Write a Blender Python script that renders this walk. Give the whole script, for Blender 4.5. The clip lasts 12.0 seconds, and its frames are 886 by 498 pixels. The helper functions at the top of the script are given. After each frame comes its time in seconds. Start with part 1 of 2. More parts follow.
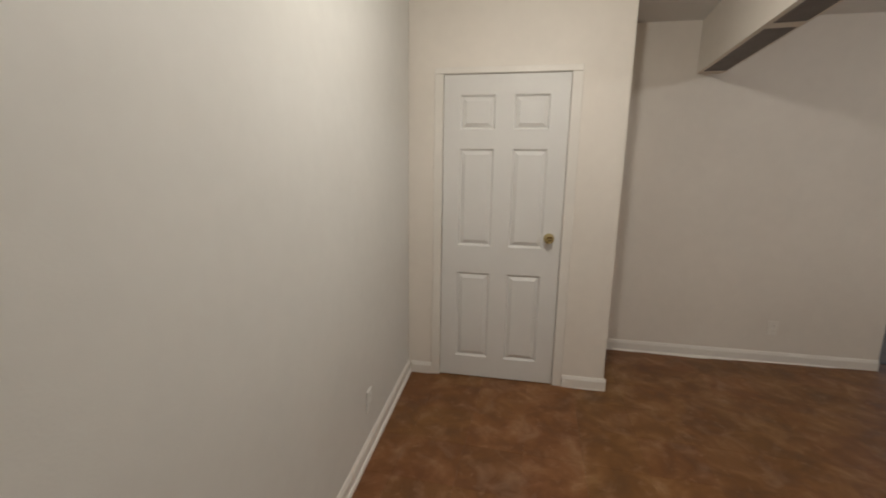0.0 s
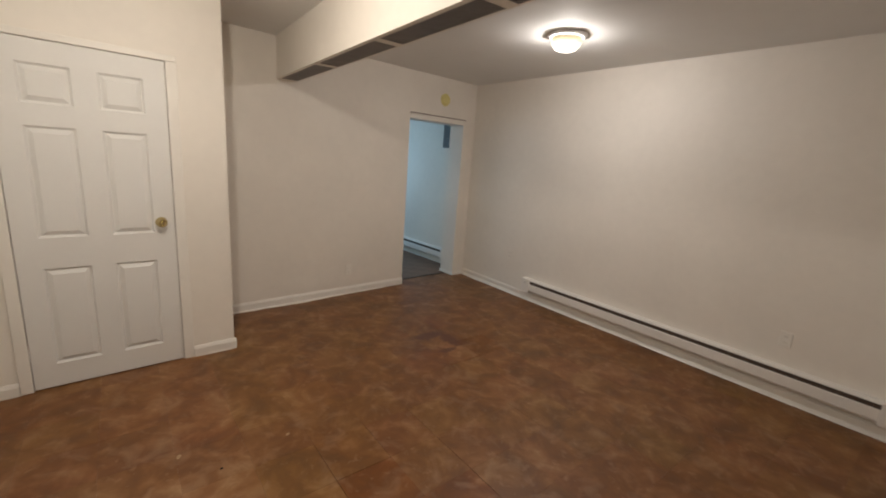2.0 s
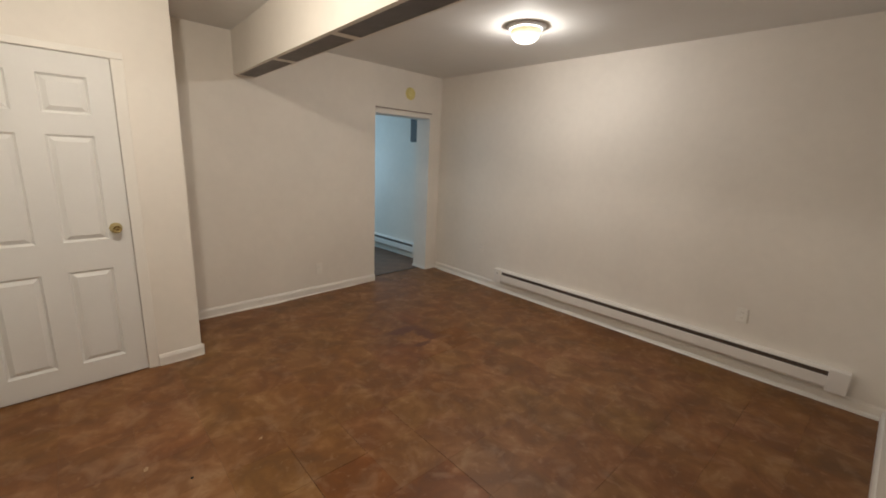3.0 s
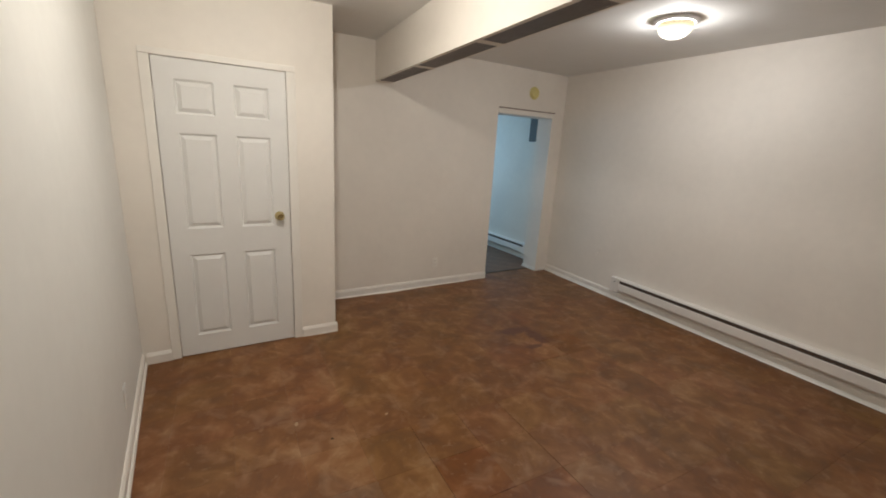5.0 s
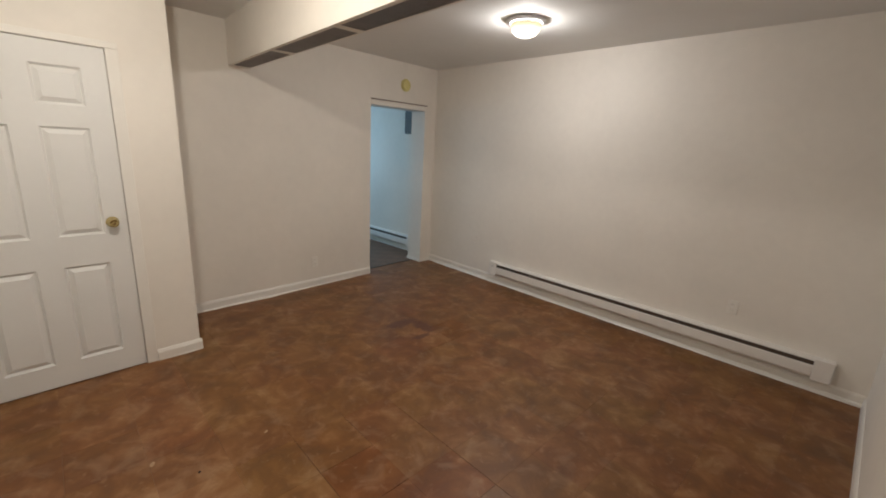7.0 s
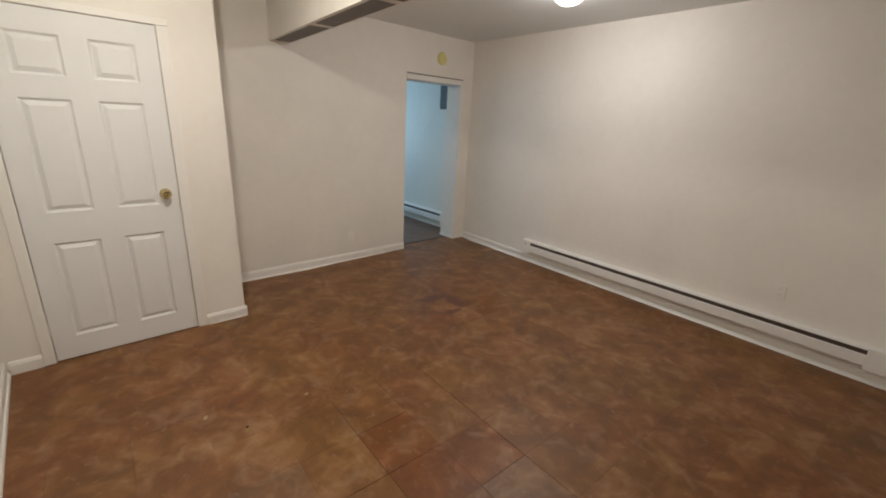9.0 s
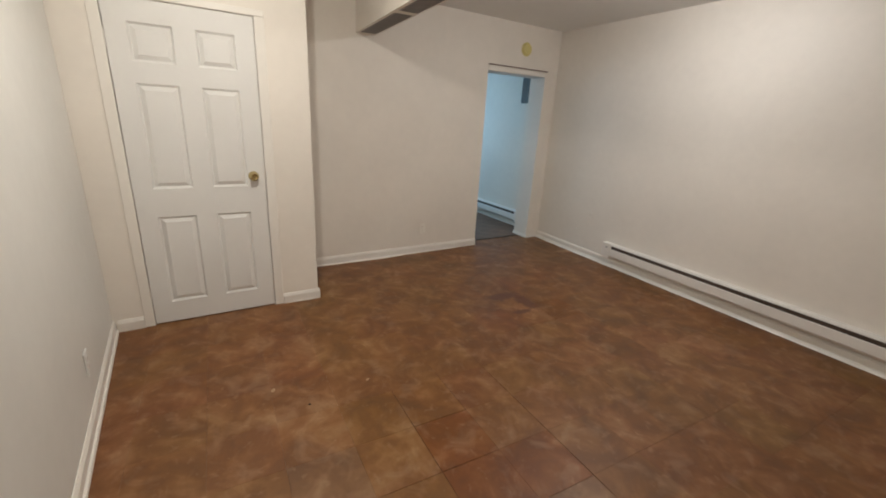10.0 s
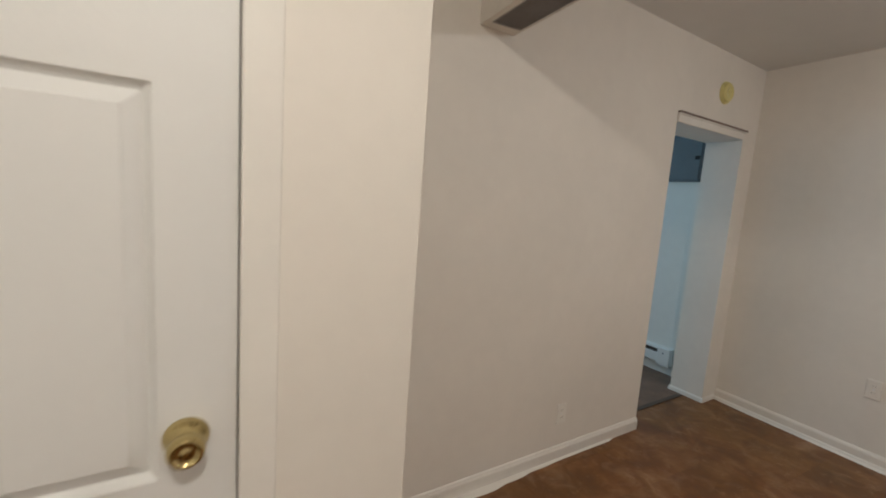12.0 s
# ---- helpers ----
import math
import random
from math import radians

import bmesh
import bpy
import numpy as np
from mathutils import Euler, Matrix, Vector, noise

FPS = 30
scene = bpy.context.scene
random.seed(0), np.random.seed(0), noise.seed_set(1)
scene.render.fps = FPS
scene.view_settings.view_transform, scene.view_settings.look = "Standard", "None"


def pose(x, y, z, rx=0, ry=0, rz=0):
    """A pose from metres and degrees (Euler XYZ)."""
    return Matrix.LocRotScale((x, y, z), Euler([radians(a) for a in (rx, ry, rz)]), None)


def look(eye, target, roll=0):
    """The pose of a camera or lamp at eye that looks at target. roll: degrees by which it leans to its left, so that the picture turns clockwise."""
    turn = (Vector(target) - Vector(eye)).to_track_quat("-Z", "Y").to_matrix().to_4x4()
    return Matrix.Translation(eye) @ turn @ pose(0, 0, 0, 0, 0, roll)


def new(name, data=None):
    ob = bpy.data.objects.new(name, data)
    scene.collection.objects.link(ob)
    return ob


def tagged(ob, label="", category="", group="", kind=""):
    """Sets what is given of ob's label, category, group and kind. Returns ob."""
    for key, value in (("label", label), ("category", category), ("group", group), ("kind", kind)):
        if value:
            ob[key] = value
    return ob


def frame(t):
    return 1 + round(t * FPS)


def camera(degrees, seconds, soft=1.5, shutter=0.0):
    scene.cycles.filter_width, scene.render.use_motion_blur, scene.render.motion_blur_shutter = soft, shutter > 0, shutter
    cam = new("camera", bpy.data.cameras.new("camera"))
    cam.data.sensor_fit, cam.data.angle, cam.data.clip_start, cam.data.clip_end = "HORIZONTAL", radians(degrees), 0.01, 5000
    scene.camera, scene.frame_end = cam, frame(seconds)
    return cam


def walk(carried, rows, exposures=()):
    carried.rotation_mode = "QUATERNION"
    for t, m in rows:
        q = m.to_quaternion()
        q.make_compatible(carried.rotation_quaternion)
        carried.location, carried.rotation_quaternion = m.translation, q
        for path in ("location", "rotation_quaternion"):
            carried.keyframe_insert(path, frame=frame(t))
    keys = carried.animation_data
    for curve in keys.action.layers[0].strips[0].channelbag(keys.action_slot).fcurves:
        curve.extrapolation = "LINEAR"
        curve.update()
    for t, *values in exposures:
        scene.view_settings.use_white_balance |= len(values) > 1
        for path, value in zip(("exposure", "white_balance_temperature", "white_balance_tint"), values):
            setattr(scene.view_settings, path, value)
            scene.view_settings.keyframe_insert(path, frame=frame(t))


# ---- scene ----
cam = camera(94.8, 12.0, soft=1.8, shutter=0.3)
EXPOSURES = [(0.0, -0.25, 6500, 10), (0.5, -0.06, 6500, 10), (1.0, 0.01, 6500, 10), (2.0, 0.02, 6900, 13), (2.7, 0.07, 6950, 12), (4.3, 0.15, 6550, 10), (5.0, 0.12, 6500, 10), (6.7, 0.11, 6650, 11), (8.3, 0.21, 6500, 10), (9.5, 0.28, 6500, 10), (10.0, 0.29, 6500, 10), (10.5, 0.21, 6380, 9), (11.0, 0.08, 6500, 10), (12.0, 0.11, 6500, 10)]
PATH = [
    (0, (0.483, -2.685, 1.426), (0.14, -0.749, 1.058), 0.9),
    (0.5, (0.489, -2.609, 1.427), (0.52, -0.645, 1.05), 3.6),
    (1, (0.334, -2.766, 1.414), (0.811, -0.853, 1.078), 5.0),
    (1.5, (0.244, -3.074, 1.562), (1.163, -1.35, 1.134), 4.0),
    (2, (0.329, -3.247, 1.567), (1.632, -1.793, 1.136), 4.3),
    (2.5, (0.369, -3.296, 1.564), (1.717, -1.905, 1.065), 2.2),
    (2.7, (0.367, -3.292, 1.563), (1.758, -1.927, 1.113), 2.6),
    (4.3, (0.258, -3.223, 1.587), (1.55, -1.775, 1.102), 3.4),
    (4.5, (0.252, -3.223, 1.588), (1.452, -1.7, 1.097), 3.2),
    (5, (0.2, -3.22, 1.595), (1.205, -1.562, 1.105), 3.3),
    (5.5, (0.196, -3.212, 1.596), (1.169, -1.535, 1.106), 3.0),
    (6, (0.228, -3.215, 1.608), (1.369, -1.648, 1.116), 3.0),
    (6.5, (0.251, -3.227, 1.583), (1.581, -1.811, 1.11), 3.1),
    (6.7, (0.273, -3.226, 1.59), (1.659, -1.864, 1.118), 3.2),
    (8.3, (0.294, -3.249, 1.556), (1.76, -1.992, 1.033), 3.0),
    (8.5, (0.277, -3.238, 1.554), (1.706, -1.948, 1.013), 3.0),
    (9, (0.254, -3.23, 1.574), (1.55, -1.832, 0.973), 3.0),
    (9.5, (0.273, -3.252, 1.511), (1.421, -1.733, 0.897), 2.7),
    (10, (0.321, -3.167, 1.49), (1.337, -1.558, 0.873), 3.3),
    (10.2, (0.344, -3.054, 1.483), (1.324, -1.401, 0.928), 3.8),
    (10.5, (0.393, -2.708, 1.474), (1.391, -0.997, 1.194), 4.1),
    (11, (0.49, -2.039, 1.42), (1.55, -0.363, 1.164), -0.3),
    (11.5, (0.588, -1.366, 1.436), (1.436, 0.441, 1.312), 1.1),
    (12, (0.716, -0.751, 1.443), (1.755, 0.939, 1.193), 4.1),
]
walk(cam, [(t, look(eye, target, roll)) for t, eye, target, roll in PATH], EXPOSURES)

# ---- world and lights ----
world = bpy.data.worlds.new("world")
scene.world = world
world.use_nodes = True
wn = world.node_tree.nodes
sky = wn.new("ShaderNodeTexSky")
sky.sky_type = "NISHITA"
sky.sun_disc = False
sky.sun_elevation, sky.sun_rotation = radians(35), radians(160)
wn["Background"].inputs["Strength"].default_value = 0.1
world.node_tree.links.new(sky.outputs[0], wn["Background"].inputs["Color"])

LAMP_A = (3.10, -1.34)   # ceiling lamp on the heater side of the beam
LAMP_B = (0.66, -1.36)   # its twin on the closet side
CEIL = 2.52


def bulb(x, y, drop, around, down, colour):
    """A bulb in its frosted bowl: light all round, and more of it straight down."""
    data = bpy.data.lights.new("bulb_light", "POINT")
    data.energy, data.color, data.shadow_soft_size = around, colour, min(drop * 0.6, 0.04)
    new("bulb_light", data).matrix_world = pose(x, y, CEIL - drop)
    disk = bpy.data.lights.new("bowl_light", "AREA")
    disk.shape, disk.size, disk.energy, disk.color = "DISK", 0.2, down, colour
    new("bowl_light", disk).matrix_world = pose(x, y, CEIL - 0.1)


bulb(*LAMP_A, 0.048, 19, 5.0, (1.0, 0.985, 0.965))
bulb(*LAMP_B, 0.065, 25, 6.5, (1.0, 0.95, 0.86))
day = bpy.data.lights.new("window_light", "AREA")
day.shape, day.size, day.size_y = "RECTANGLE", 1.0, 1.2
day.energy, day.color = 30, (0.31, 0.57, 0.82)
new("window_light", day).matrix_world = look((3.2, 4.02, 1.5), (3.2, 0, 1.5))


# ---- materials ----
def mat(name, colour, rough=0.6, metal=0.0, vary=0.0, scale=3.0, bump=0.0, bscale=200.0, tint=None, spec=0.5):
    """Principled paint or metal: two scales of noise in the colour and a fine relief."""
    m = bpy.data.materials.new(name)
    m.use_nodes = True
    nt = m.node_tree
    N, L = nt.nodes, nt.links
    b = N["Principled BSDF"]
    b.inputs["Roughness"].default_value = rough
    b.inputs["Metallic"].default_value = metal
    b.inputs["Specular IOR Level"].default_value = spec
    b.inputs["Base Color"].default_value = (*colour, 1)
    tc = N.new("ShaderNodeTexCoord")
    if vary:
        n1 = N.new("ShaderNodeTexNoise")
        n1.inputs["Scale"].default_value = scale
        n1.inputs["Detail"].default_value = 6
        n2 = N.new("ShaderNodeTexNoise")
        n2.inputs["Scale"].default_value = scale * 9
        n2.inputs["Detail"].default_value = 3
        L.new(tc.outputs["Object"], n1.inputs["Vector"])
        L.new(tc.outputs["Object"], n2.inputs["Vector"])
        add = N.new("ShaderNodeMath")
        add.operation = "MULTIPLY_ADD"
        L.new(n2.outputs["Fac"], add.inputs[0])
        add.inputs[1].default_value = 0.4
        L.new(n1.outputs["Fac"], add.inputs[2])
        r = N.new("ShaderNodeValToRGB")
        other = tint or tuple(c * (1 - vary) for c in colour)
        r.color_ramp.elements[0].position, r.color_ramp.elements[0].color = 0.4, (*other, 1)
        r.color_ramp.elements[1].position, r.color_ramp.elements[1].color = 1.0, (*colour, 1)
        L.new(add.outputs[0], r.inputs["Fac"])
        L.new(r.outputs["Color"], b.inputs["Base Color"])
    if bump:
        n3 = N.new("ShaderNodeTexNoise")
        n3.inputs["Scale"].default_value = bscale
        n3.inputs["Detail"].default_value = 4
        L.new(tc.outputs["Object"], n3.inputs["Vector"])
        n4 = N.new("ShaderNodeTexNoise")
        n4.inputs["Scale"].default_value = 4.0
        L.new(tc.outputs["Object"], n4.inputs["Vector"])
        mix = N.new("ShaderNodeMath")
        mix.operation = "MULTIPLY_ADD"
        L.new(n4.outputs["Fac"], mix.inputs[0])
        mix.inputs[1].default_value = 6.0
        L.new(n3.outputs["Fac"], mix.inputs[2])
        bp = N.new("ShaderNodeBump")
        bp.inputs["Strength"].default_value = bump
        bp.inputs["Distance"].default_value = 0.002
        L.new(mix.outputs[0], bp.inputs["Height"])
        L.new(bp.outputs["Normal"], b.inputs["Normal"])
    return m


WALL = mat("wall_paint", (0.865, 0.81, 0.735), 0.55, vary=0.09, scale=1.6, bump=0.13, bscale=140)
# cream as WALL; the left wall's cool, dimmer light is put into this colour
WALL_COOL_LIT = mat("wall_paint_cool_lit", (0.775, 0.765, 0.725), 0.55, vary=0.09, scale=1.6, bump=0.13, bscale=140)
CEILING = mat("ceiling_paint", (0.85, 0.84, 0.82), 0.8, vary=0.06, scale=1.0, bump=0.08, bscale=120)
CASING = mat("casing_paint", (0.85, 0.812, 0.75), 0.45, vary=0.05, scale=5, bump=0.2, bscale=70)
TRIM = mat("trim_paint", (0.84, 0.80, 0.74), 0.35, vary=0.06, scale=5, bump=0.25, bscale=60)
DOORM = mat("door_paint", (0.785, 0.775, 0.75), 0.48, vary=0.04, scale=4, bump=0.15, bscale=90)
HEATER = mat("heater_enamel", (0.84, 0.80, 0.75), 0.35, vary=0.06, scale=3, bump=0.05)
DARK = mat("dark_gap", (0.02, 0.018, 0.016), 0.9, vary=0.3, scale=20)
FIN = mat("heater_fins", (0.12, 0.085, 0.065), 0.6, 0.4, vary=0.4, scale=40)
BRASS = mat("polished_brass", (0.60, 0.48, 0.23), 0.11, 1.0, vary=0.25, scale=30)
NICKEL = mat("satin_nickel", (0.86, 0.875, 0.90), 0.4, 0.1, vary=0.1, scale=20)
GRILLE = mat("grille_metal", (0.29, 0.262, 0.25), 0.5, 0.3, vary=0.3, scale=8, bump=0.2)
YELLOW = mat("yellowed_plastic", (0.77, 0.68, 0.28), 0.45, vary=0.12, scale=30)
PANEL = mat("panel_enamel", (0.16, 0.175, 0.19), 0.16, 0.2, vary=0.15, scale=6)
PLATE = mat("outlet_plastic", (0.88, 0.84, 0.77), 0.4, vary=0.08, scale=20)
GROUT = mat("subfloor", (0.13, 0.062, 0.03), 0.9, vary=0.4, scale=12)
TAN = mat("tan_drop", (0.43, 0.29, 0.18), 0.5, vary=0.3, scale=60)
SLOT = mat("painted_slot", (0.55, 0.50, 0.44), 0.6, vary=0.2, scale=40)
RUST = mat("bare_wood_edge", (0.30, 0.215, 0.18), 0.8, vary=0.4, scale=25)
STRIP = mat("threshold_metal", (0.10, 0.07, 0.05), 0.5, 0.3, vary=0.3, scale=20)

# lamp glass: frosted bowl that glows
GLASS = bpy.data.materials.new("lamp_glass")
GLASS.use_nodes = True
gb = GLASS.node_tree.nodes["Principled BSDF"]
gb.inputs["Base Color"].default_value = (0.9, 0.86, 0.75, 1)
gb.inputs["Roughness"].default_value = 0.3
gn, gl = GLASS.node_tree.nodes, GLASS.node_tree.links
g_tc, g_sep, g_col, g_pow = gn.new("ShaderNodeTexCoord"), gn.new("ShaderNodeSeparateXYZ"), gn.new("ShaderNodeValToRGB"), gn.new("ShaderNodeMapRange")
gl.new(g_tc.outputs["Generated"], g_sep.inputs[0])
gl.new(g_sep.outputs[2], g_col.inputs["Fac"])
gl.new(g_sep.outputs[2], g_pow.inputs["Value"])
g_col.color_ramp.elements[0].position, g_col.color_ramp.elements[0].color = 0.25, (1.0, 0.96, 0.85, 1)
g_col.color_ramp.elements[1].position, g_col.color_ramp.elements[1].color = 0.75, (1.0, 0.86, 0.46, 1)
g_pow.inputs["From Min"].default_value, g_pow.inputs["From Max"].default_value = 0.15, 0.8
g_pow.inputs["To Min"].default_value, g_pow.inputs["To Max"].default_value = 3.2, 0.5
gl.new(g_col.outputs["Color"], gb.inputs["Emission Color"])
gl.new(g_pow.outputs[0], gb.inputs["Emission Strength"])


def tile_material(name, turn=0.0, value=1.0, saturation=1.11):
    """Printed brown stone tile: cloudy patches, each tile with its own offset, shade and hue, and one old dark stain on the floor."""
    m = bpy.data.materials.new(name)
    m.use_nodes = True
    N, L = m.node_tree.nodes, m.node_tree.links
    b = N["Principled BSDF"]

    def math_node(op, a, v=None, w=None):
        n = N.new("ShaderNodeMath")
        n.operation = op
        for k, x in enumerate((a, v, w)):
            if x is None:
                continue
            if isinstance(x, (int, float)):
                n.inputs[k].default_value = x
            else:
                L.new(x, n.inputs[k])
        return n.outputs[0]

    def noise_node(vector, size, detail, distortion):
        n = N.new("ShaderNodeTexNoise")
        n.inputs["Scale"].default_value, n.inputs["Detail"].default_value = size, detail
        n.inputs["Distortion"].default_value, n.inputs["Roughness"].default_value = distortion, 0.6
        L.new(vector, n.inputs["Vector"])
        return n.outputs["Fac"]

    tc, oi, geo = N.new("ShaderNodeTexCoord"), N.new("ShaderNodeObjectInfo"), N.new("ShaderNodeNewGeometry")
    off = N.new("ShaderNodeCombineXYZ")
    L.new(math_node("MULTIPLY", oi.outputs["Random"], 37.0), off.inputs[2])
    shift = N.new("ShaderNodeVectorMath")
    shift.operation = "ADD"
    L.new(tc.outputs["Object"], shift.inputs[0])
    L.new(off.outputs[0], shift.inputs[1])
    big = noise_node(shift.outputs[0], 4.0, 2, 0.5)
    mid = noise_node(shift.outputs[0], 11.0, 3, 0.6)
    fine = noise_node(shift.outputs[0], 70.0, 4, 0.0)
    wear = noise_node(geo.outputs["Position"], 4.5, 3, 0.7)
    total = math_node("MULTIPLY_ADD", mid, 0.25, math_node("MULTIPLY_ADD", fine, 0.10, math_node("MULTIPLY_ADD", wear, 0.95, math_node("MULTIPLY", big, 0.35))))
    ramp = N.new("ShaderNodeValToRGB")
    e = ramp.color_ramp.elements
    e[0].position, e[0].color = 0.33, (0.128, 0.056, 0.024, 1)
    e[1].position, e[1].color = 0.71, (0.40, 0.245, 0.140, 1)
    for p, c in ((0.43, (0.162, 0.072, 0.030, 1)), (0.50, (0.192, 0.085, 0.034, 1)), (0.57, (0.235, 0.112, 0.048, 1)), (0.64, (0.295, 0.155, 0.076, 1))):
        k = e.new(p)
        k.color = c
    L.new(math_node("DIVIDE", total, 1.58), ramp.inputs["Fac"])
    shade = N.new("ShaderNodeMapRange")
    shade.inputs["To Min"].default_value, shade.inputs["To Max"].default_value = 0.815 * value, 0.925 * value
    L.new(oi.outputs["Random"], shade.inputs["Value"])
    hue = N.new("ShaderNodeMapRange")
    hue.inputs["From Min"].default_value, hue.inputs["From Max"].default_value = 0.3, 1.4
    hue.inputs["To Min"].default_value, hue.inputs["To Max"].default_value = 0.491 + turn, 0.516 + turn
    own = math_node("FRACT", math_node("MULTIPLY", oi.outputs["Random"], 17.3))
    L.new(math_node("MULTIPLY_ADD", own, 0.35, noise_node(geo.outputs["Position"], 1.4, 2, 0.4)), hue.inputs["Value"])
    hsv = N.new("ShaderNodeHueSaturation")
    hsv.inputs["Saturation"].default_value = saturation
    L.new(hue.outputs[0], hsv.inputs["Hue"])
    L.new(shade.outputs[0], hsv.inputs["Value"])
    L.new(ramp.outputs["Color"], hsv.inputs["Color"])
    # soft pale clouds
    fleck = N.new("ShaderNodeMapRange")
    fleck.inputs["From Min"].default_value, fleck.inputs["From Max"].default_value = 0.52, 0.78
    fleck.inputs["To Min"].default_value, fleck.inputs["To Max"].default_value = 0.0, 0.44
    L.new(noise_node(geo.outputs["Position"], 6.5, 4, 0.7), fleck.inputs["Value"])
    pale = N.new("ShaderNodeMix")
    pale.data_type = "RGBA"
    L.new(fleck.outputs[0], pale.inputs["Factor"])
    L.new(hsv.outputs["Color"], pale.inputs[6])
    pale.inputs[7].default_value = (0.40, 0.25, 0.15, 1)
    # small worn flecks
    speck = N.new("ShaderNodeMapRange")
    speck.inputs["From Min"].default_value, speck.inputs["From Max"].default_value = 0.60, 0.72
    speck.inputs["To Min"].default_value, speck.inputs["To Max"].default_value = 0.0, 0.26
    L.new(noise_node(geo.outputs["Position"], 17.0, 3, 0.5), speck.inputs["Value"])
    worn = N.new("ShaderNodeMix")
    worn.data_type = "RGBA"
    L.new(speck.outputs[0], worn.inputs["Factor"])
    L.new(pale.outputs[2], worn.inputs[6])
    worn.inputs[7].default_value = (0.42, 0.26, 0.15, 1)
    # old stain
    sep = N.new("ShaderNodeSeparateXYZ")
    L.new(geo.outputs["Position"], sep.inputs[0])
    blot = noise_node(geo.outputs["Position"], 14.0, 5, 0.8)
    mask = None
    for cx, cy, rx, ry in ((2.57, -0.65, 0.17, 0.07), (2.68, -0.80, 0.07, 0.16), (2.53, -0.95, 0.10, 0.035)):
        u = math_node("DIVIDE", math_node("SUBTRACT", sep.outputs[0], cx), rx)
        v = math_node("DIVIDE", math_node("SUBTRACT", sep.outputs[1], cy), ry)
        d = math_node("SQRT", math_node("ADD", math_node("MULTIPLY", u, u), math_node("MULTIPLY", v, v)))
        d = math_node("MULTIPLY_ADD", blot, 2.2, math_node("SUBTRACT", d, 1.1))
        rng_node = N.new("ShaderNodeMapRange")
        rng_node.inputs["From Min"].default_value, rng_node.inputs["From Max"].default_value = 0.70, 1.10
        rng_node.inputs["To Min"].default_value, rng_node.inputs["To Max"].default_value = 0.9, 0.0
        L.new(d, rng_node.inputs["Value"])
        mask = rng_node.outputs[0] if mask is None else math_node("MAXIMUM", mask, rng_node.outputs[0])
    mix = N.new("ShaderNodeMix")
    mix.data_type = "RGBA"
    L.new(mask, mix.inputs["Factor"])
    L.new(worn.outputs[2], mix.inputs[6])
    mix.inputs[7].default_value = (0.10, 0.034, 0.017, 1)
    L.new(mix.outputs[2], b.inputs["Base Color"])
    rr = N.new("ShaderNodeMapRange")
    rr.inputs["To Min"].default_value, rr.inputs["To Max"].default_value = 0.36, 0.56
    L.new(mid, rr.inputs["Value"])
    L.new(rr.outputs[0], b.inputs["Roughness"])
    bp = N.new("ShaderNodeBump")
    bp.inputs["Strength"].default_value, bp.inputs["Distance"].default_value = 0.2, 0.002
    L.new(total, bp.inputs["Height"])
    L.new(bp.outputs["Normal"], b.inputs["Normal"])
    return m


TILE = tile_material("brown_tile")
OCHRE_TILE = tile_material("ochre_tile", 0.004, 1.04, 1.13)
RUSSET_TILE = tile_material("russet_tile", -0.005, 0.93, 1.2)
PALE_TILE = tile_material("pale_tile", 0.002, 1.04, 1.02)
GREY_TILE = mat("grey_tile", (0.23, 0.14, 0.095), 0.6, vary=0.45, scale=7, bump=0.2, bscale=60)


# ---- mesh helpers ----
def box(bm, x0, x1, y0, y1, z0, z1, bevel=0.0):
    r = bmesh.ops.create_cube(bm, size=1)
    bmesh.ops.transform(bm, verts=r["verts"], matrix=Matrix.Translation(((x0 + x1) / 2, (y0 + y1) / 2, (z0 + z1) / 2)) @ Matrix.Diagonal((x1 - x0, y1 - y0, z1 - z0, 1)))
    if bevel:
        edges = list({e for v in r["verts"] for e in v.link_edges})
        bmesh.ops.bevel(bm, geom=edges, offset=bevel, segments=2, affect="EDGES", profile=0.5)
    return bm


def boxes(*rows, bevel=0.0):
    bm = bmesh.new()
    for r in rows:
        box(bm, *r, bevel=bevel)
    return bm


def lathe(profile, steps=32):
    """Turned shape round the z axis from (radius, z) pairs."""
    bm = bmesh.new()
    rings = []
    for r, z in profile:
        if r < 1e-5:
            rings.append([bm.verts.new((0, 0, z))])
        else:
            rings.append([bm.verts.new((r * math.cos(2 * math.pi * i / steps), r * math.sin(2 * math.pi * i / steps), z)) for i in range(steps)])
    for a, b in zip(rings, rings[1:]):
        for i in range(steps):
            j = (i + 1) % steps
            if len(a) == 1:
                bm.faces.new((a[0], b[j], b[i]))
            elif len(b) == 1:
                bm.faces.new((a[i], a[j], b[0]))
            else:
                bm.faces.new((a[i], a[j], b[j], b[i]))
    for f in bm.faces:
        f.smooth = True
    return bm


def sweep(profile, length):
    """Profile of (depth, z) drawn along +y; depth goes to -x. Closed at both ends."""
    bm = bmesh.new()
    a = [bm.verts.new((-d, 0, z)) for d, z in profile]
    b = [bm.verts.new((-d, length, z)) for d, z in profile]
    n = len(profile)
    for i in range(n):
        j = (i + 1) % n
        bm.faces.new((a[i], a[j], b[j], b[i]))
    bm.faces.new(a[::-1])
    bm.faces.new(b)
    return bm


def mesh(name, bm, material):
    me = bpy.data.meshes.new(name)
    bmesh.ops.recalc_face_normals(bm, faces=bm.faces)
    bm.to_mesh(me)
    bm.free()
    me.materials.append(material)
    return me


def solid(name, bm, material, m=None, kind="structure", label="", category="", group=""):
    ob = new(name, mesh(name, bm, material))
    if m is not None:
        ob.matrix_world = m
    return tagged(ob, label, category, group, kind)


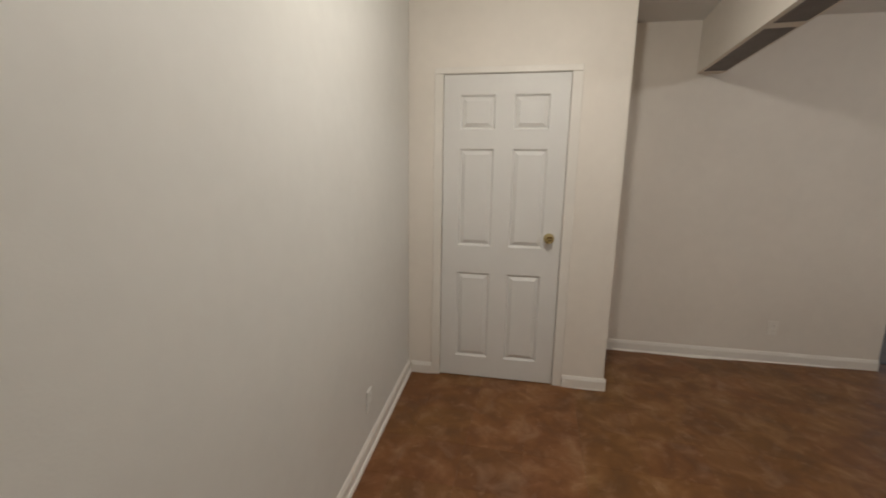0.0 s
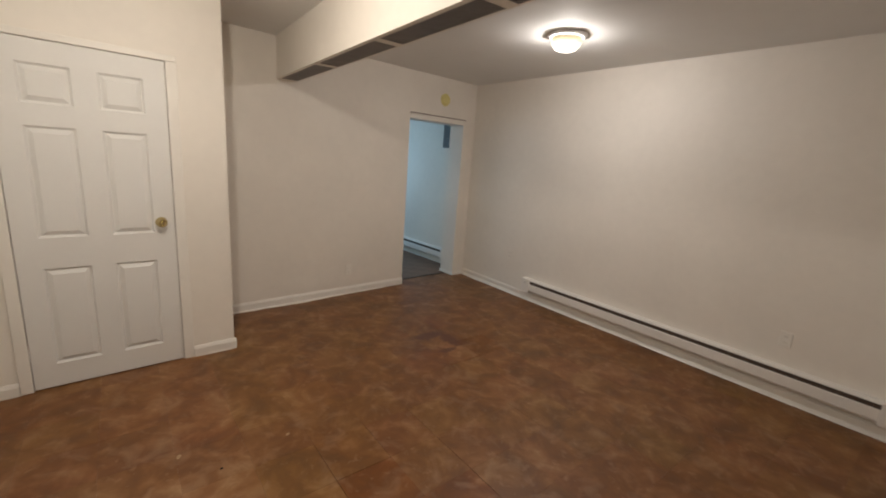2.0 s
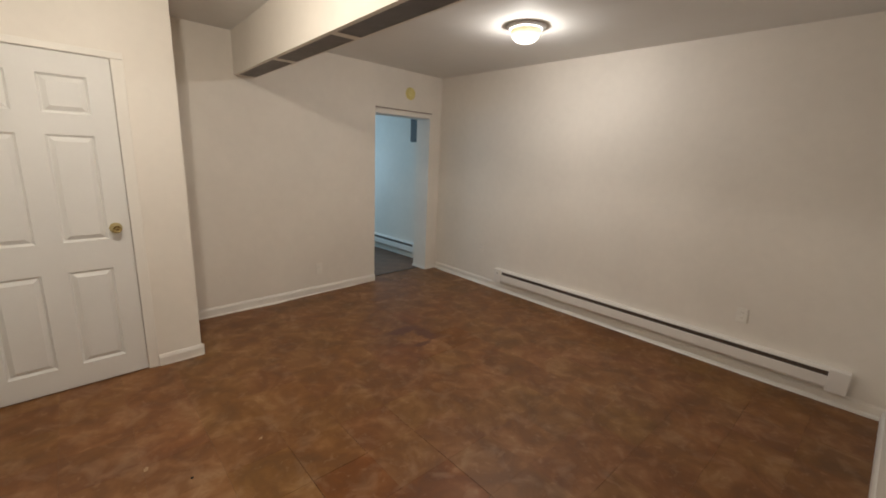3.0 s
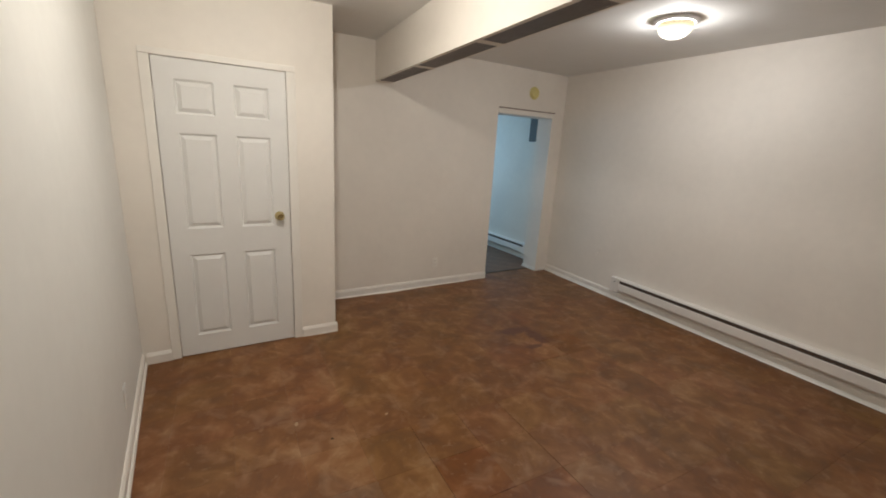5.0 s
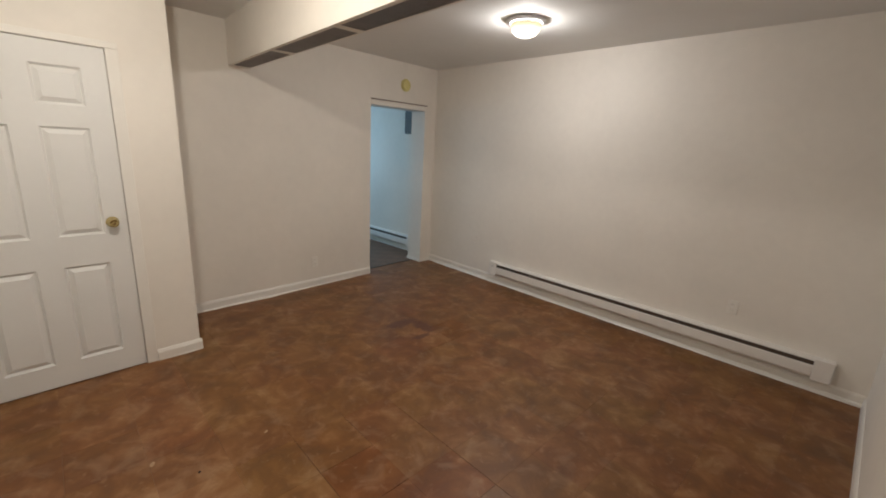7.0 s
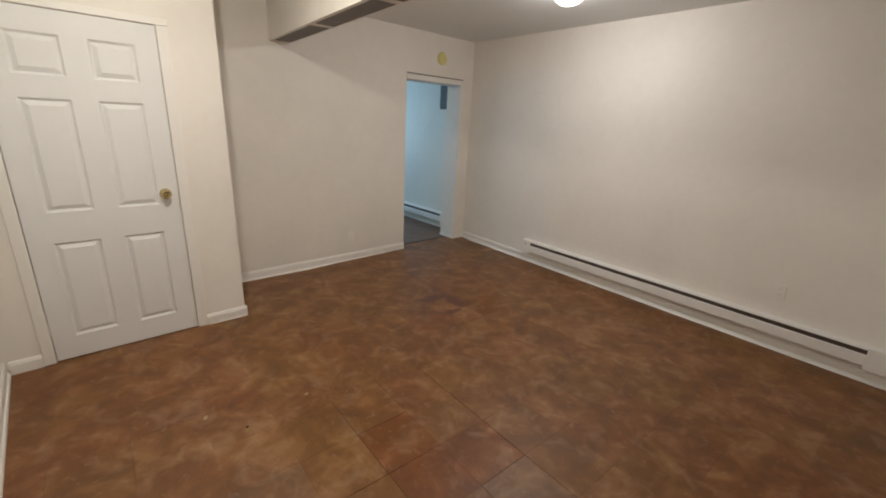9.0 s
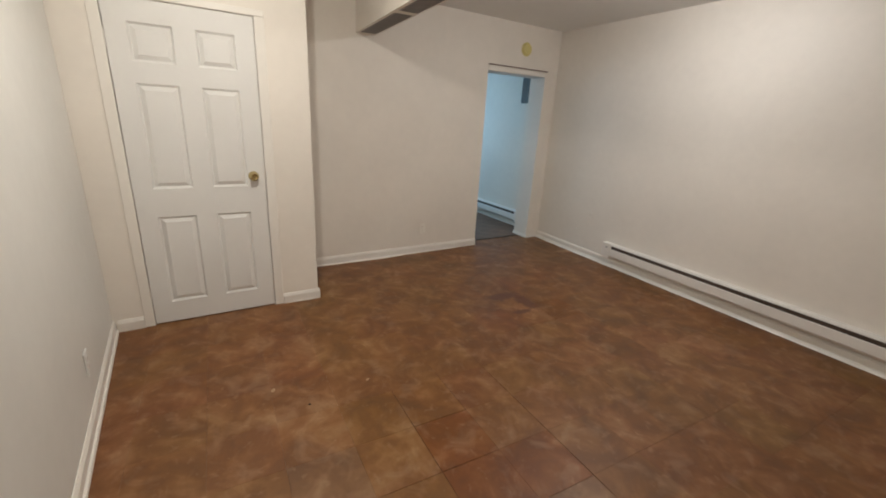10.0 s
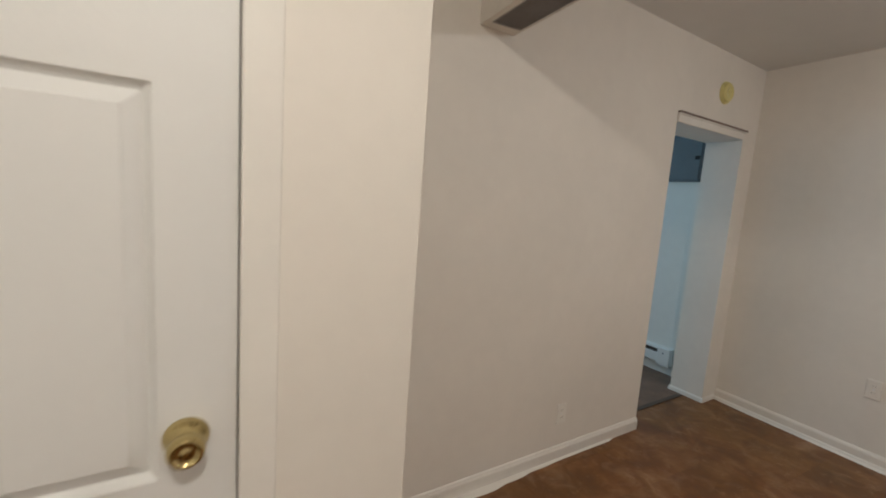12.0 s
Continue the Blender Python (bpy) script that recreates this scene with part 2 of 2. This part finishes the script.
def part(name, bm, material, parent, label=""):
    ob = new(name, mesh(name, bm, material))
    ob.parent = parent
    return tagged(ob, label)


def thing(name, m, label, category, group="", kind=""):
    ob = new(name)
    ob.empty_display_size = 0.1
    ob.matrix_world = m
    return tagged(ob, label, category, group, kind)


# ---- structure ----
FAR, NEAR, LEFT = 0.73, -3.70, -0.232
CX = 1.115                                  # closet corner
DEEP = 0.25                                 # thickness of the far wall
DX0, DX1, DTOP = 3.235, 4.09, 2.003          # opening to the next room
NW = pose(4.07, NEAR, 0, 0, 0, -3.7)           # axes of the wall behind the walk: y = 0 on its face
LW = pose(LEFT, 0, 0, 0, 0, 1.6)              # axes of the wall beside the closet
RW = pose(4.285, FAR, 0, 0, 0, -2.6)         # axes of the heater wall: x = 0 on its face, y along it
BM = pose(1.728, FAR, 0, 0, 0, -5.1)        # axes of the beam: x from its closet-side face

solid("wall_left", boxes((-0.12, 0, NEAR - 0.12, -0.004, 0, CEIL)), WALL_COOL_LIT, LW, label="cream painted wall, slightly uneven, with cool light painted into its colour", category="wall")
solid("wall_closet", boxes((LEFT - 0.12, -0.012, 0, 0.1, 0, CEIL), (0.796, CX, 0, 0.1, 0, CEIL), (-0.012, 0.796, 0, 0.1, 2.042, CEIL)), WALL,
      label="cream painted closet wall round the door", category="wall")
solid("wall_closet_side", boxes((CX - 0.1, CX, 0.1, FAR, 0, CEIL)), WALL, label="cream painted side of the closet", category="wall")
solid("wall_far", boxes((LEFT - 0.12, DX0, FAR, FAR + DEEP, 0, CEIL), (DX1, 4.6, FAR, FAR + DEEP, 0, CEIL), (DX0, DX1, FAR, FAR + DEEP, DTOP, CEIL)), WALL,
      label="off-white painted wall with an open doorway", category="wall")
solid("wall_right", boxes((0, 0.12, -4.6, 0.06, 0, CEIL)), WALL, RW, label="off-white painted wall above the baseboard heater", category="wall")
solid("wall_near", boxes((-4.6, 0.35, -0.12, 0, 0, CEIL)), WALL, NW, label="off-white painted wall", category="wall")
solid("ceiling", boxes((LEFT - 0.12, 4.6, NEAR - 0.12, 4.3, CEIL, CEIL + 0.1)), CEILING, label="pale grey painted ceiling", category="ceiling")

# next room
BX = 4.36
solid("wall_next_right", boxes((BX, BX + 0.12, FAR + DEEP, 4.0, 0, CEIL)), WALL, label="white painted wall in cool daylight", category="wall")
solid("wall_next_left", boxes((1.9, 2.0, FAR + DEEP, 4.0, 0, CEIL)), WALL, label="white painted wall", category="wall")
solid("wall_next_far", boxes((1.9, 2.7, 4.0, 4.1, 0, CEIL), (3.7, 4.48, 4.0, 4.1, 0, CEIL), (2.7, 3.7, 4.0, 4.1, 0, 0.9), (2.7, 3.7, 4.0, 4.1, 2.1, CEIL)), WALL,
      label="white painted wall with a window opening", category="wall")

# dropped beam with a rim below that holds the grilles
BW, BZ = 0.182, 2.164
SEPS = [(-0.045, 0.06), (-1.02, -0.945), (-1.955, -1.89), (-2.83, -2.765), (-3.715, -3.66), (-4.75, -4.5)]
rim = [(0, BW, -4.75, 0.06, BZ + 0.014, CEIL), (0, 0.028, -4.75, 0.06, BZ, BZ + 0.014), (BW - 0.010, BW, -4.75, 0.06, BZ, BZ + 0.014)]
rim += [(0.028, BW - 0.010, a, b, BZ, BZ + 0.014) for a, b in SEPS]
solid("beam", boxes(*rim), WALL, BM, label="cream boxed ceiling beam with vents below", category="beam")

# baseboards: moulded board, on the long walls with a shoe strip; hand-painted, so the foot line wanders a little
SHOE = [(0, 0), (0.024, 0), (0.024, 0.010), (0.020, 0.018), (0.013, 0.021), (0.013, 0.066), (0.010, 0.074), (0.006, 0.079), (0.005, 0.086), (0, 0.087)]
PLAIN = [(0, 0), (0.015, 0), (0.0145, 0.008), (0.014, 0.055), (0.0125, 0.063), (0.009, 0.069), (0.007, 0.076), (0.003, 0.081), (0, 0.082)]
wander = random.Random(3)


BOARD = [(0, 0.0), (0.012, 0.0), (0.012, 0.066), (0.009, 0.076), (0.004, 0.083), (0, 0.086)]
STRIP_FOOT = [(0.0125, 0), (0.025, 0), (0.025, 0.012), (0.022, 0.020), (0.017, 0.025), (0.0125, 0.026)]
LOW = [(0, 0), (0.010, 0), (0.009, 0.022), (0.006, 0.032), (0, 0.036)]


def baseboard(m, length, profile, loose=0.0, paint=TRIM, name="baseboard", label="white painted wooden baseboard"):
    bm = sweep(profile, length)
    if loose:
        n = max(2, int(length / 0.06))
        for k in range(1, n):
            cut = bmesh.ops.bisect_plane(bm, geom=bm.verts[:] + bm.edges[:] + bm.faces[:], plane_co=(0, length * k / n, 0), plane_no=(0, 1, 0))["geom_cut"]
            d = max(0.0, wander.gauss(0.0, loose))
            for v in cut:
                if isinstance(v, bmesh.types.BMVert) and v.co.z < 0.002 and v.co.x < -0.01:
                    v.co.x -= d
    return solid(name, bm, paint, m, label=label, category="baseboard")


baseboard(RW @ pose(0, -4.45, 0), 4.44, BOARD, 0, WALL)
baseboard(RW @ pose(0, -4.45, 0), 4.44, STRIP_FOOT, 0.002, name="shoe_moulding", label="white painted shoe strip along the wall foot")
baseboard(LW @ pose(0, 0, 0, 0, 0, 180), 3.68, SHOE)
baseboard(pose(-0.063, 0, 0, 0, 0, 90), -0.063 - LEFT - 0.024, PLAIN)
baseboard(pose(CX + 0.015, 0, 0, 0, 0, 90), CX + 0.015 - 0.844, PLAIN, 0.003)
baseboard(pose(CX, FAR - 0.016, 0, 0, 0, 180), FAR - 0.017, PLAIN)
baseboard(pose(DX0, FAR, 0, 0, 0, 90), DX0 - CX, PLAIN, 0.006)
baseboard(pose(DX1, FAR - 0.010, 0), DEEP + 0.02, LOW, 0.006, CASING, label="low lumpy painted strip at the jamb foot")
baseboard(pose(4.275, FAR, 0, 0, 0, 90), 4.275 - DX1, LOW, 0.004, CASING, label="low lumpy painted strip at the wall foot")
baseboard(NW @ pose(-4.26, 0, 0, 0, 0, -90), 4.25, PLAIN)

# doorway head board, with the bare edge above it
head = thing("trim_head", pose(DX0, FAR, DTOP), "white head trim with a bare brown edge over the doorway", "trim", kind="structure")
part("board", boxes((0, 0.835, -0.012, 0, 0.0, 0.046), bevel=0.003), CASING, head)
part("upper_strip", boxes((0, 0.865, -0.018, 0, 0.0465, 0.0555), bevel=0.002), CASING, head)
part("bare_edge", boxes((0.0, 0.87, -0.022, 0, 0.056, 0.067), bevel=0.002), RUST, head, "bare brown wooden edge")

# casing of the closet door
casing = thing("trim_casing", pose(0, 0, 0), "flat cream painted casing round the closet door", "trim", kind="structure")
part("side_board", boxes((-0.062, -0.005, -0.009, 0.0005, 0, 2.036), bevel=0.0035), CASING, casing)
part("side_board", boxes((0.7805, 0.843, -0.009, 0.0005, 0, 2.036), bevel=0.0035), CASING, casing)
part("top_board", boxes((-0.062, 0.843, -0.009, 0.0005, 2.0365, 2.075), bevel=0.0035), CASING, casing)
part("jamb", boxes((-0.0115, -0.0045, 0.001, 0.1, 0, 2.041), (0.7804, 0.7955, 0.001, 0.1, 0, 2.041), (-0.0045, 0.7804, 0.001, 0.1, 2.0345, 2.041), (-0.0045, 0.7804, 0.045, 0.055, 0, 2.034)), CASING, casing)

# six-panel closet door
door = thing("door_1", pose(0, 0.002, 0.008), "white six-panel closet door, shut, with a brass knob", "door", kind="structure")
XS, ZS = [0.0, 0.107, 0.327, 0.444, 0.662, 0.777], [0.0, 0.147, 0.754, 0.940, 1.572, 1.692, 1.902, 2.024]
bm = bmesh.new()
for i in range(5):
    for k in range(7):
        if not (i in (1, 3) and k in (1, 3, 5)):
            box(bm, XS[i], XS[i + 1], 0, 0.036, ZS[k], ZS[k + 1])
bmesh.ops.remove_doubles(bm, verts=bm.verts, dist=1e-5)
inner = [f for f in bm.faces if any(g is not f and (g.calc_center_median() - f.calc_center_median()).length < 1e-5 for v in f.verts for g in v.link_faces)]
bmesh.ops.delete(bm, geom=inner, context="FACES_ONLY")
part("slab", bm, DOORM, door)


def raised_panel(w, h):
    bm = bmesh.new()
    loops = []
    for inset, depth in ((0.0, 0.0), (0.002, 0.004), (0.008, 0.011), (0.0125, 0.0142), (0.036, 0.0015), (0.0375, -0.0005)):
        loops.append([bm.verts.new((x, depth, z)) for x, z in ((inset, inset), (w - inset, inset), (w - inset, h - inset), (inset, h - inset))])
    for a, b in zip(loops, loops[1:]):
        for i in range(4):
            j = (i + 1) % 4
            bm.faces.new((a[i], a[j], b[j], b[i]))
    bm.faces.new(loops[-1])
    return bm


for i in (1, 3):
    for k in (1, 3, 5):
        p = part("panel", raised_panel(XS[i + 1] - XS[i], ZS[k + 1] - ZS[k]), DOORM, door)
        p.location = (XS[i], 0, ZS[k])
for z in (0.235, 1.80):
    bm = boxes((-0.016, -0.001, -0.006, 0.004, z - 0.045, z + 0.045), bevel=0.002)
    part("hinge", bm, TRIM, door, "hinge painted over in white")
KNOB = [(0, 0), (0.0335, 0), (0.0345, 0.003), (0.0335, 0.007), (0.030, 0.012), (0.026, 0.018), (0.0225, 0.025), (0.0215, 0.030), (0.0235, 0.034), (0.0268, 0.039),
        (0.0278, 0.045), (0.0265, 0.052), (0.0235, 0.0575), (0.0205, 0.0595), (0.0185, 0.058), (0.016, 0.054), (0.007, 0.0525), (0.0065, 0.0545), (0, 0.055)]
knob = part("knob", lathe(KNOB, 40), BRASS, door, "polished brass knob")
knob.matrix_local = pose(0.702, 0, 1.009, 90, 0, 0)
part("latch_plate", boxes((0.7771, 0.7782, 0.006, 0.030, 0.98, 1.045)), BRASS, door)


# ---- things ----
def heater(m, length, label, group, dot):
    """Electric baseboard heater along +y, wall at x = 0, room towards -x, underside at z = 0."""
    ob = thing("baseboard_heater", m, label, "heater", group)
    cap = 0.11
    part("back_plate", boxes((-0.006, 0, cap, length - cap, 0.004, 0.158)), HEATER, ob)
    part("hood", sweep([(0.006, 0.158), (0.048, 0.158), (0.060, 0.148), (0.062, 0.140), (0.058, 0.139), (0.050, 0.147), (0.006, 0.150)], length - 2 * cap), HEATER, ob).location.y = cap
    part("front_panel", sweep([(0.058, 0.106), (0.064, 0.108), (0.067, 0.102), (0.067, 0.030), (0.060, 0.018), (0.057, 0.020), (0.062, 0.032), (0.062, 0.100)], length - 2 * cap), HEATER, ob).location.y = cap
    part("heating_element", boxes((-0.054, -0.006, cap, length - cap, 0.03, 0.135)), FIN, ob, "dark metal heating fins")
    for y in (0, length - cap):
        e = part("end_cap", boxes((-0.069, 0, y, y + cap, 0.0, 0.160), bevel=0.005), HEATER, ob)
        if y == dot * (length - cap):
            s = part("screw", lathe([(0, 0.002), (0.006, 0.002), (0.007, 0)], 12), DARK, e, "dark knockout")
            s.matrix_local = pose(-0.069, y + cap / 2, 0.115, 0, -90, 0)
    return ob


heater(RW @ pose(0, -4.245, 0.103), 3.10, "long white electric baseboard heater on the wall", "baseboard heaters", 1)
heater(pose(BX, 1.13, 0.085), 2.2, "white electric baseboard heater in the next room", "baseboard heaters", 0)


def outlet(m, label, paint=PLATE):
    """Duplex outlet facing -y at the origin."""
    ob = thing("wall_outlet", m, label, "outlet", "wall outlets")
    part("plate", boxes((-0.036, 0.036, -0.007, 0, -0.058, 0.058), bevel=0.003), paint, ob)
    for z in (-0.021, 0.021):
        s = part("socket", boxes((-0.016, 0.016, -0.0085, -0.005, z - 0.014, z + 0.014), bevel=0.003), paint, ob)
        part("slots", boxes((-0.008, -0.005, -0.0092, -0.008, z - 0.004, z + 0.006), (0.005, 0.008, -0.0092, -0.008, z - 0.004, z + 0.006)), SLOT, s, "slots half filled with paint")
    part("screw", boxes((-0.003, 0.003, -0.0075, -0.005, -0.003, 0.003)), NICKEL, ob)
    return ob


outlet(pose(2.490, FAR, 0.276), "cream plastic duplex outlet above the baseboard")
outlet(RW @ pose(0, -0.86, 0.47, 0, 0, -90), "cream outlet painted over on the heater wall", WALL)
outlet(RW @ pose(0, -3.59, 0.458, 0, 0, -90), "cream outlet above the baseboard heater")
outlet(LW @ pose(0, -0.885, 0.286, 0, 0, 90), "white outlet painted over low on the wall", WALL_COOL_LIT)


def ceiling_lamp(x, y):
    ob = thing("ceiling_lamp", pose(x, y, CEIL), "lit frosted glass ceiling lamp with a nickel rim", "ceiling lamp", "ceiling lamps")
    part("base_ring", lathe([(0, 0), (0.143, 0), (0.148, -0.004), (0.146, -0.009), (0.134, -0.014), (0.121, -0.022), (0.1125, -0.0225), (0.1125, -0.018), (0, -0.017)], 48), NICKEL, ob, "brushed nickel ring")
    g = part("shade", lathe([(0.112, -0.019), (0.111, -0.041), (0.105, -0.063), (0.093, -0.085), (0.072, -0.103), (0.045, -0.115), (0.018, -0.121), (0, -0.122)], 48), GLASS, ob, "glowing frosted glass bowl")
    g.visible_shadow = False
    return ob


ceiling_lamp(*LAMP_A)
ceiling_lamp(*LAMP_B)


def vent(m, length, width):
    """Grille that looks down; slats along +y."""
    ob = thing("ceiling_vent", m, "dark metal grille set in the underside of the beam", "vent", "beam vents")
    part("backing", boxes((0, width, 0, length, 0.010, 0.0125)), GRILLE, ob)
    part("frame", boxes((0, 0.008, 0, length, 0.001, 0.010), (width - 0.008, width, 0, length, 0.001, 0.010), (0.008, width - 0.008, 0, 0.008, 0.001, 0.010), (0.008, width - 0.008, length - 0.008, length, 0.001, 0.010)), GRILLE, ob)
    n = 14
    for i in range(n):
        x = 0.008 + (width - 0.016) * (i + 0.5) / n
        part("slat", boxes((x - 0.0028, x + 0.0028, 0.008, length - 0.008, 0.004, 0.0065)), GRILLE, ob)
    return ob


for (a, _), (_, b) in zip(SEPS, SEPS[1:]):
    vent(BM @ pose(0.0285, b + 0.0005, BZ), a - b - 0.001, BW - 0.0395)

detector = thing("smoke_detector", pose(3.748, FAR, 2.268, 90, 0, 0), "yellowed round plastic alarm on the wall above the doorway", "smoke detector")
part("base", lathe([(0, 0), (0.072, 0), (0.073, 0.006), (0.071, 0.010), (0, 0.010)], 36), YELLOW, detector)
part("cover", lathe([(0.062, 0.010), (0.062, 0.022), (0.055, 0.030), (0.030, 0.033), (0.028, 0.029), (0.012, 0.029), (0.010, 0.034), (0, 0.035)], 36), YELLOW, detector)

panel = thing("breaker_panel", pose(BX, 1.11, 1.725), "dark grey metal breaker panel on the next room's wall", "breaker panel")
part("body", boxes((-0.035, 0, 0, 0.27, 0, 0.40), bevel=0.004), PANEL, panel)
pd = part("door", boxes((-0.048, -0.0355, 0.006, 0.262, 0.012, 0.388), bevel=0.006), PANEL, panel)
part("latch", boxes((-0.052, -0.0455, 0.012, 0.052, 0.185, 0.215), bevel=0.003), DARK, pd, "black latch")



def fleck(x, y, size, height, material, name, label, category, turn):
    """A tiny uneven drop or crumb lying on the floor."""
    own = random.Random(turn)
    bm = bmesh.new()
    bmesh.ops.create_icosphere(bm, subdivisions=2, radius=1)
    for v in bm.verts:
        k = own.uniform(0.8, 1.15)
        v.co = Vector((v.co.x * size * k, v.co.y * size * 0.6 * k, (v.co.z + 0.7) * height))
    return solid(name, bm, material, pose(x, y, 0.0003, 0, 0, turn), "", label, category)


fleck(1.070, -1.235, 0.014, 0.0008, TAN, "paint_fleck", "dried tan paint fleck on the tile floor", "paint fleck", 25)
fleck(0.573, -1.095, 0.017, 0.0008, TAN, "paint_fleck", "dried tan paint fleck on the tile floor", "paint fleck", 70)
fleck(0.720, -1.303, 0.008, 0.0040, DARK, "floor_crumb", "small dark crumb of dirt on the tile floor", "crumb", 10)

# ---- floor ----
floor = solid("floor", boxes((LEFT - 0.12, 4.6, NEAR - 0.12, 4.1, -0.06, -0.0024)), GROUT, label="brown mottled stone-look tile floor, worn joints", category="floor")
solid("threshold", boxes((DX0, DX1 - 0.024, FAR + 0.13, FAR + 0.165, 0.0005, 0.006), bevel=0.002), STRIP, label="dark strip across the doorway floor", category="threshold")
PITCH = 0.304
GRID = pose(1.440, -1.718, 0, 0, 0, -3.0)      # a tile corner in the middle of the room; the courses run along the heater wall
rng = random.Random(7)
ROOM = (LEFT, 4.32, NEAR - 0.06, FAR + 0.15)       # floor areas: x from, to, y from, to
NEXT = (DX0 - 0.2, BX, FAR + 0.15, 3.0)


def open_joint(i, j):
    """Tiles with an open joint after them, worn in the middle of the room."""
    return (i, j) in {(-2, -1), (-2, 0), (-2, -2), (0, -1), (0, -2), (0, -3), (0, 0), (-1, -3), (-1, 0), (3, 2)}


def tile_shape(x0, x1, y0, y1):
    """A thin tile with slightly eased upper edges."""
    e = 0.0003
    bm = bmesh.new()
    loops = [[bm.verts.new(p) for p in ((x0 + d, y0 + d, z), (x1 - d, y0 + d, z), (x1 - d, y1 - d, z), (x0 + d, y1 - d, z))] for d, z in ((0, -0.005), (0, -0.0006), (e, 0))]
    for a, b in zip(loops, loops[1:]):
        for k in range(4):
            bm.faces.new((a[k], a[(k + 1) % 4], b[(k + 1) % 4], b[k]))
    bm.faces.new(loops[-1])
    return bm


def gaps(i, j):
    """Joint width after the tile in x and in y."""
    return (0.0032 if open_joint(i, j) else 0.0004), (0.0026 if (i, j) in WORN else 0.0004)


WORN = {(-1, -1), (0, -3), (-2, -2), (2, 1), (3, 1), (-1, -2)}
ODD = {(-1, -1): RUSSET_TILE, (-1, -2): RUSSET_TILE, (0, -2): RUSSET_TILE, (-2, -1): OCHRE_TILE, (-2, -2): OCHRE_TILE, (-2, 0): OCHRE_TILE, (-1, 0): OCHRE_TILE,
       (0, -3): PALE_TILE, (-3, -1): PALE_TILE, (-3, -2): PALE_TILE, (4, 2): RUSSET_TILE}
meshes = {}


def lay(i, j, area, material):
    """Lay one tile of the grid, trimmed to the area."""
    corners = [GRID @ Vector(((i + a) * PITCH, (j + b) * PITCH, 0)) for a, b in ((0, 0), (1, 0), (1, 1), (0, 1))]
    x_lo, x_hi, y_lo, y_hi = area
    inside = [x_lo < c.x < x_hi and y_lo < c.y < y_hi for c in corners]
    if not any(inside):
        return
    gx, gy = gaps(i, j)
    if all(inside):
        key = (material.name, gx, gy)
        if key not in meshes:
            meshes[key] = mesh("tile", tile_shape(0, PITCH - gx, 0, PITCH - gy), material)
        me = meshes[key]
    else:
        bm = tile_shape(0, PITCH - gx, 0, PITCH - gy)
        place = GRID @ Matrix.Translation((i * PITCH, j * PITCH, 0))
        back = place.inverted()
        for co, no in (((x_lo, 0, 0), (-1, 0, 0)), ((x_hi, 0, 0), (1, 0, 0)), ((0, y_lo, 0), (0, -1, 0)), ((0, y_hi, 0), (0, 1, 0))):
            r = bmesh.ops.bisect_plane(bm, geom=bm.verts[:] + bm.edges[:] + bm.faces[:], plane_co=back @ Vector(co), plane_no=back.to_3x3() @ Vector(no), clear_outer=True)
            bmesh.ops.holes_fill(bm, edges=[g for g in r["geom_cut"] if isinstance(g, bmesh.types.BMEdge)])
        if not bm.faces:
            bm.free()
            return
        me = mesh("tile", bm, material)
    ob = new("tile", me)
    ob.parent = floor
    ob.matrix_local = GRID @ Matrix.Translation((i * PITCH, j * PITCH, rng.uniform(-0.0004, 0.0003)))


for i in range(-7, 11):
    for j in range(-9, 10):
        lay(i, j, ROOM, ODD.get((i, j), TILE))
for i in range(5, 11):
    for j in range(8, 16):
        lay(i, j, NEXT, GREY_TILE)
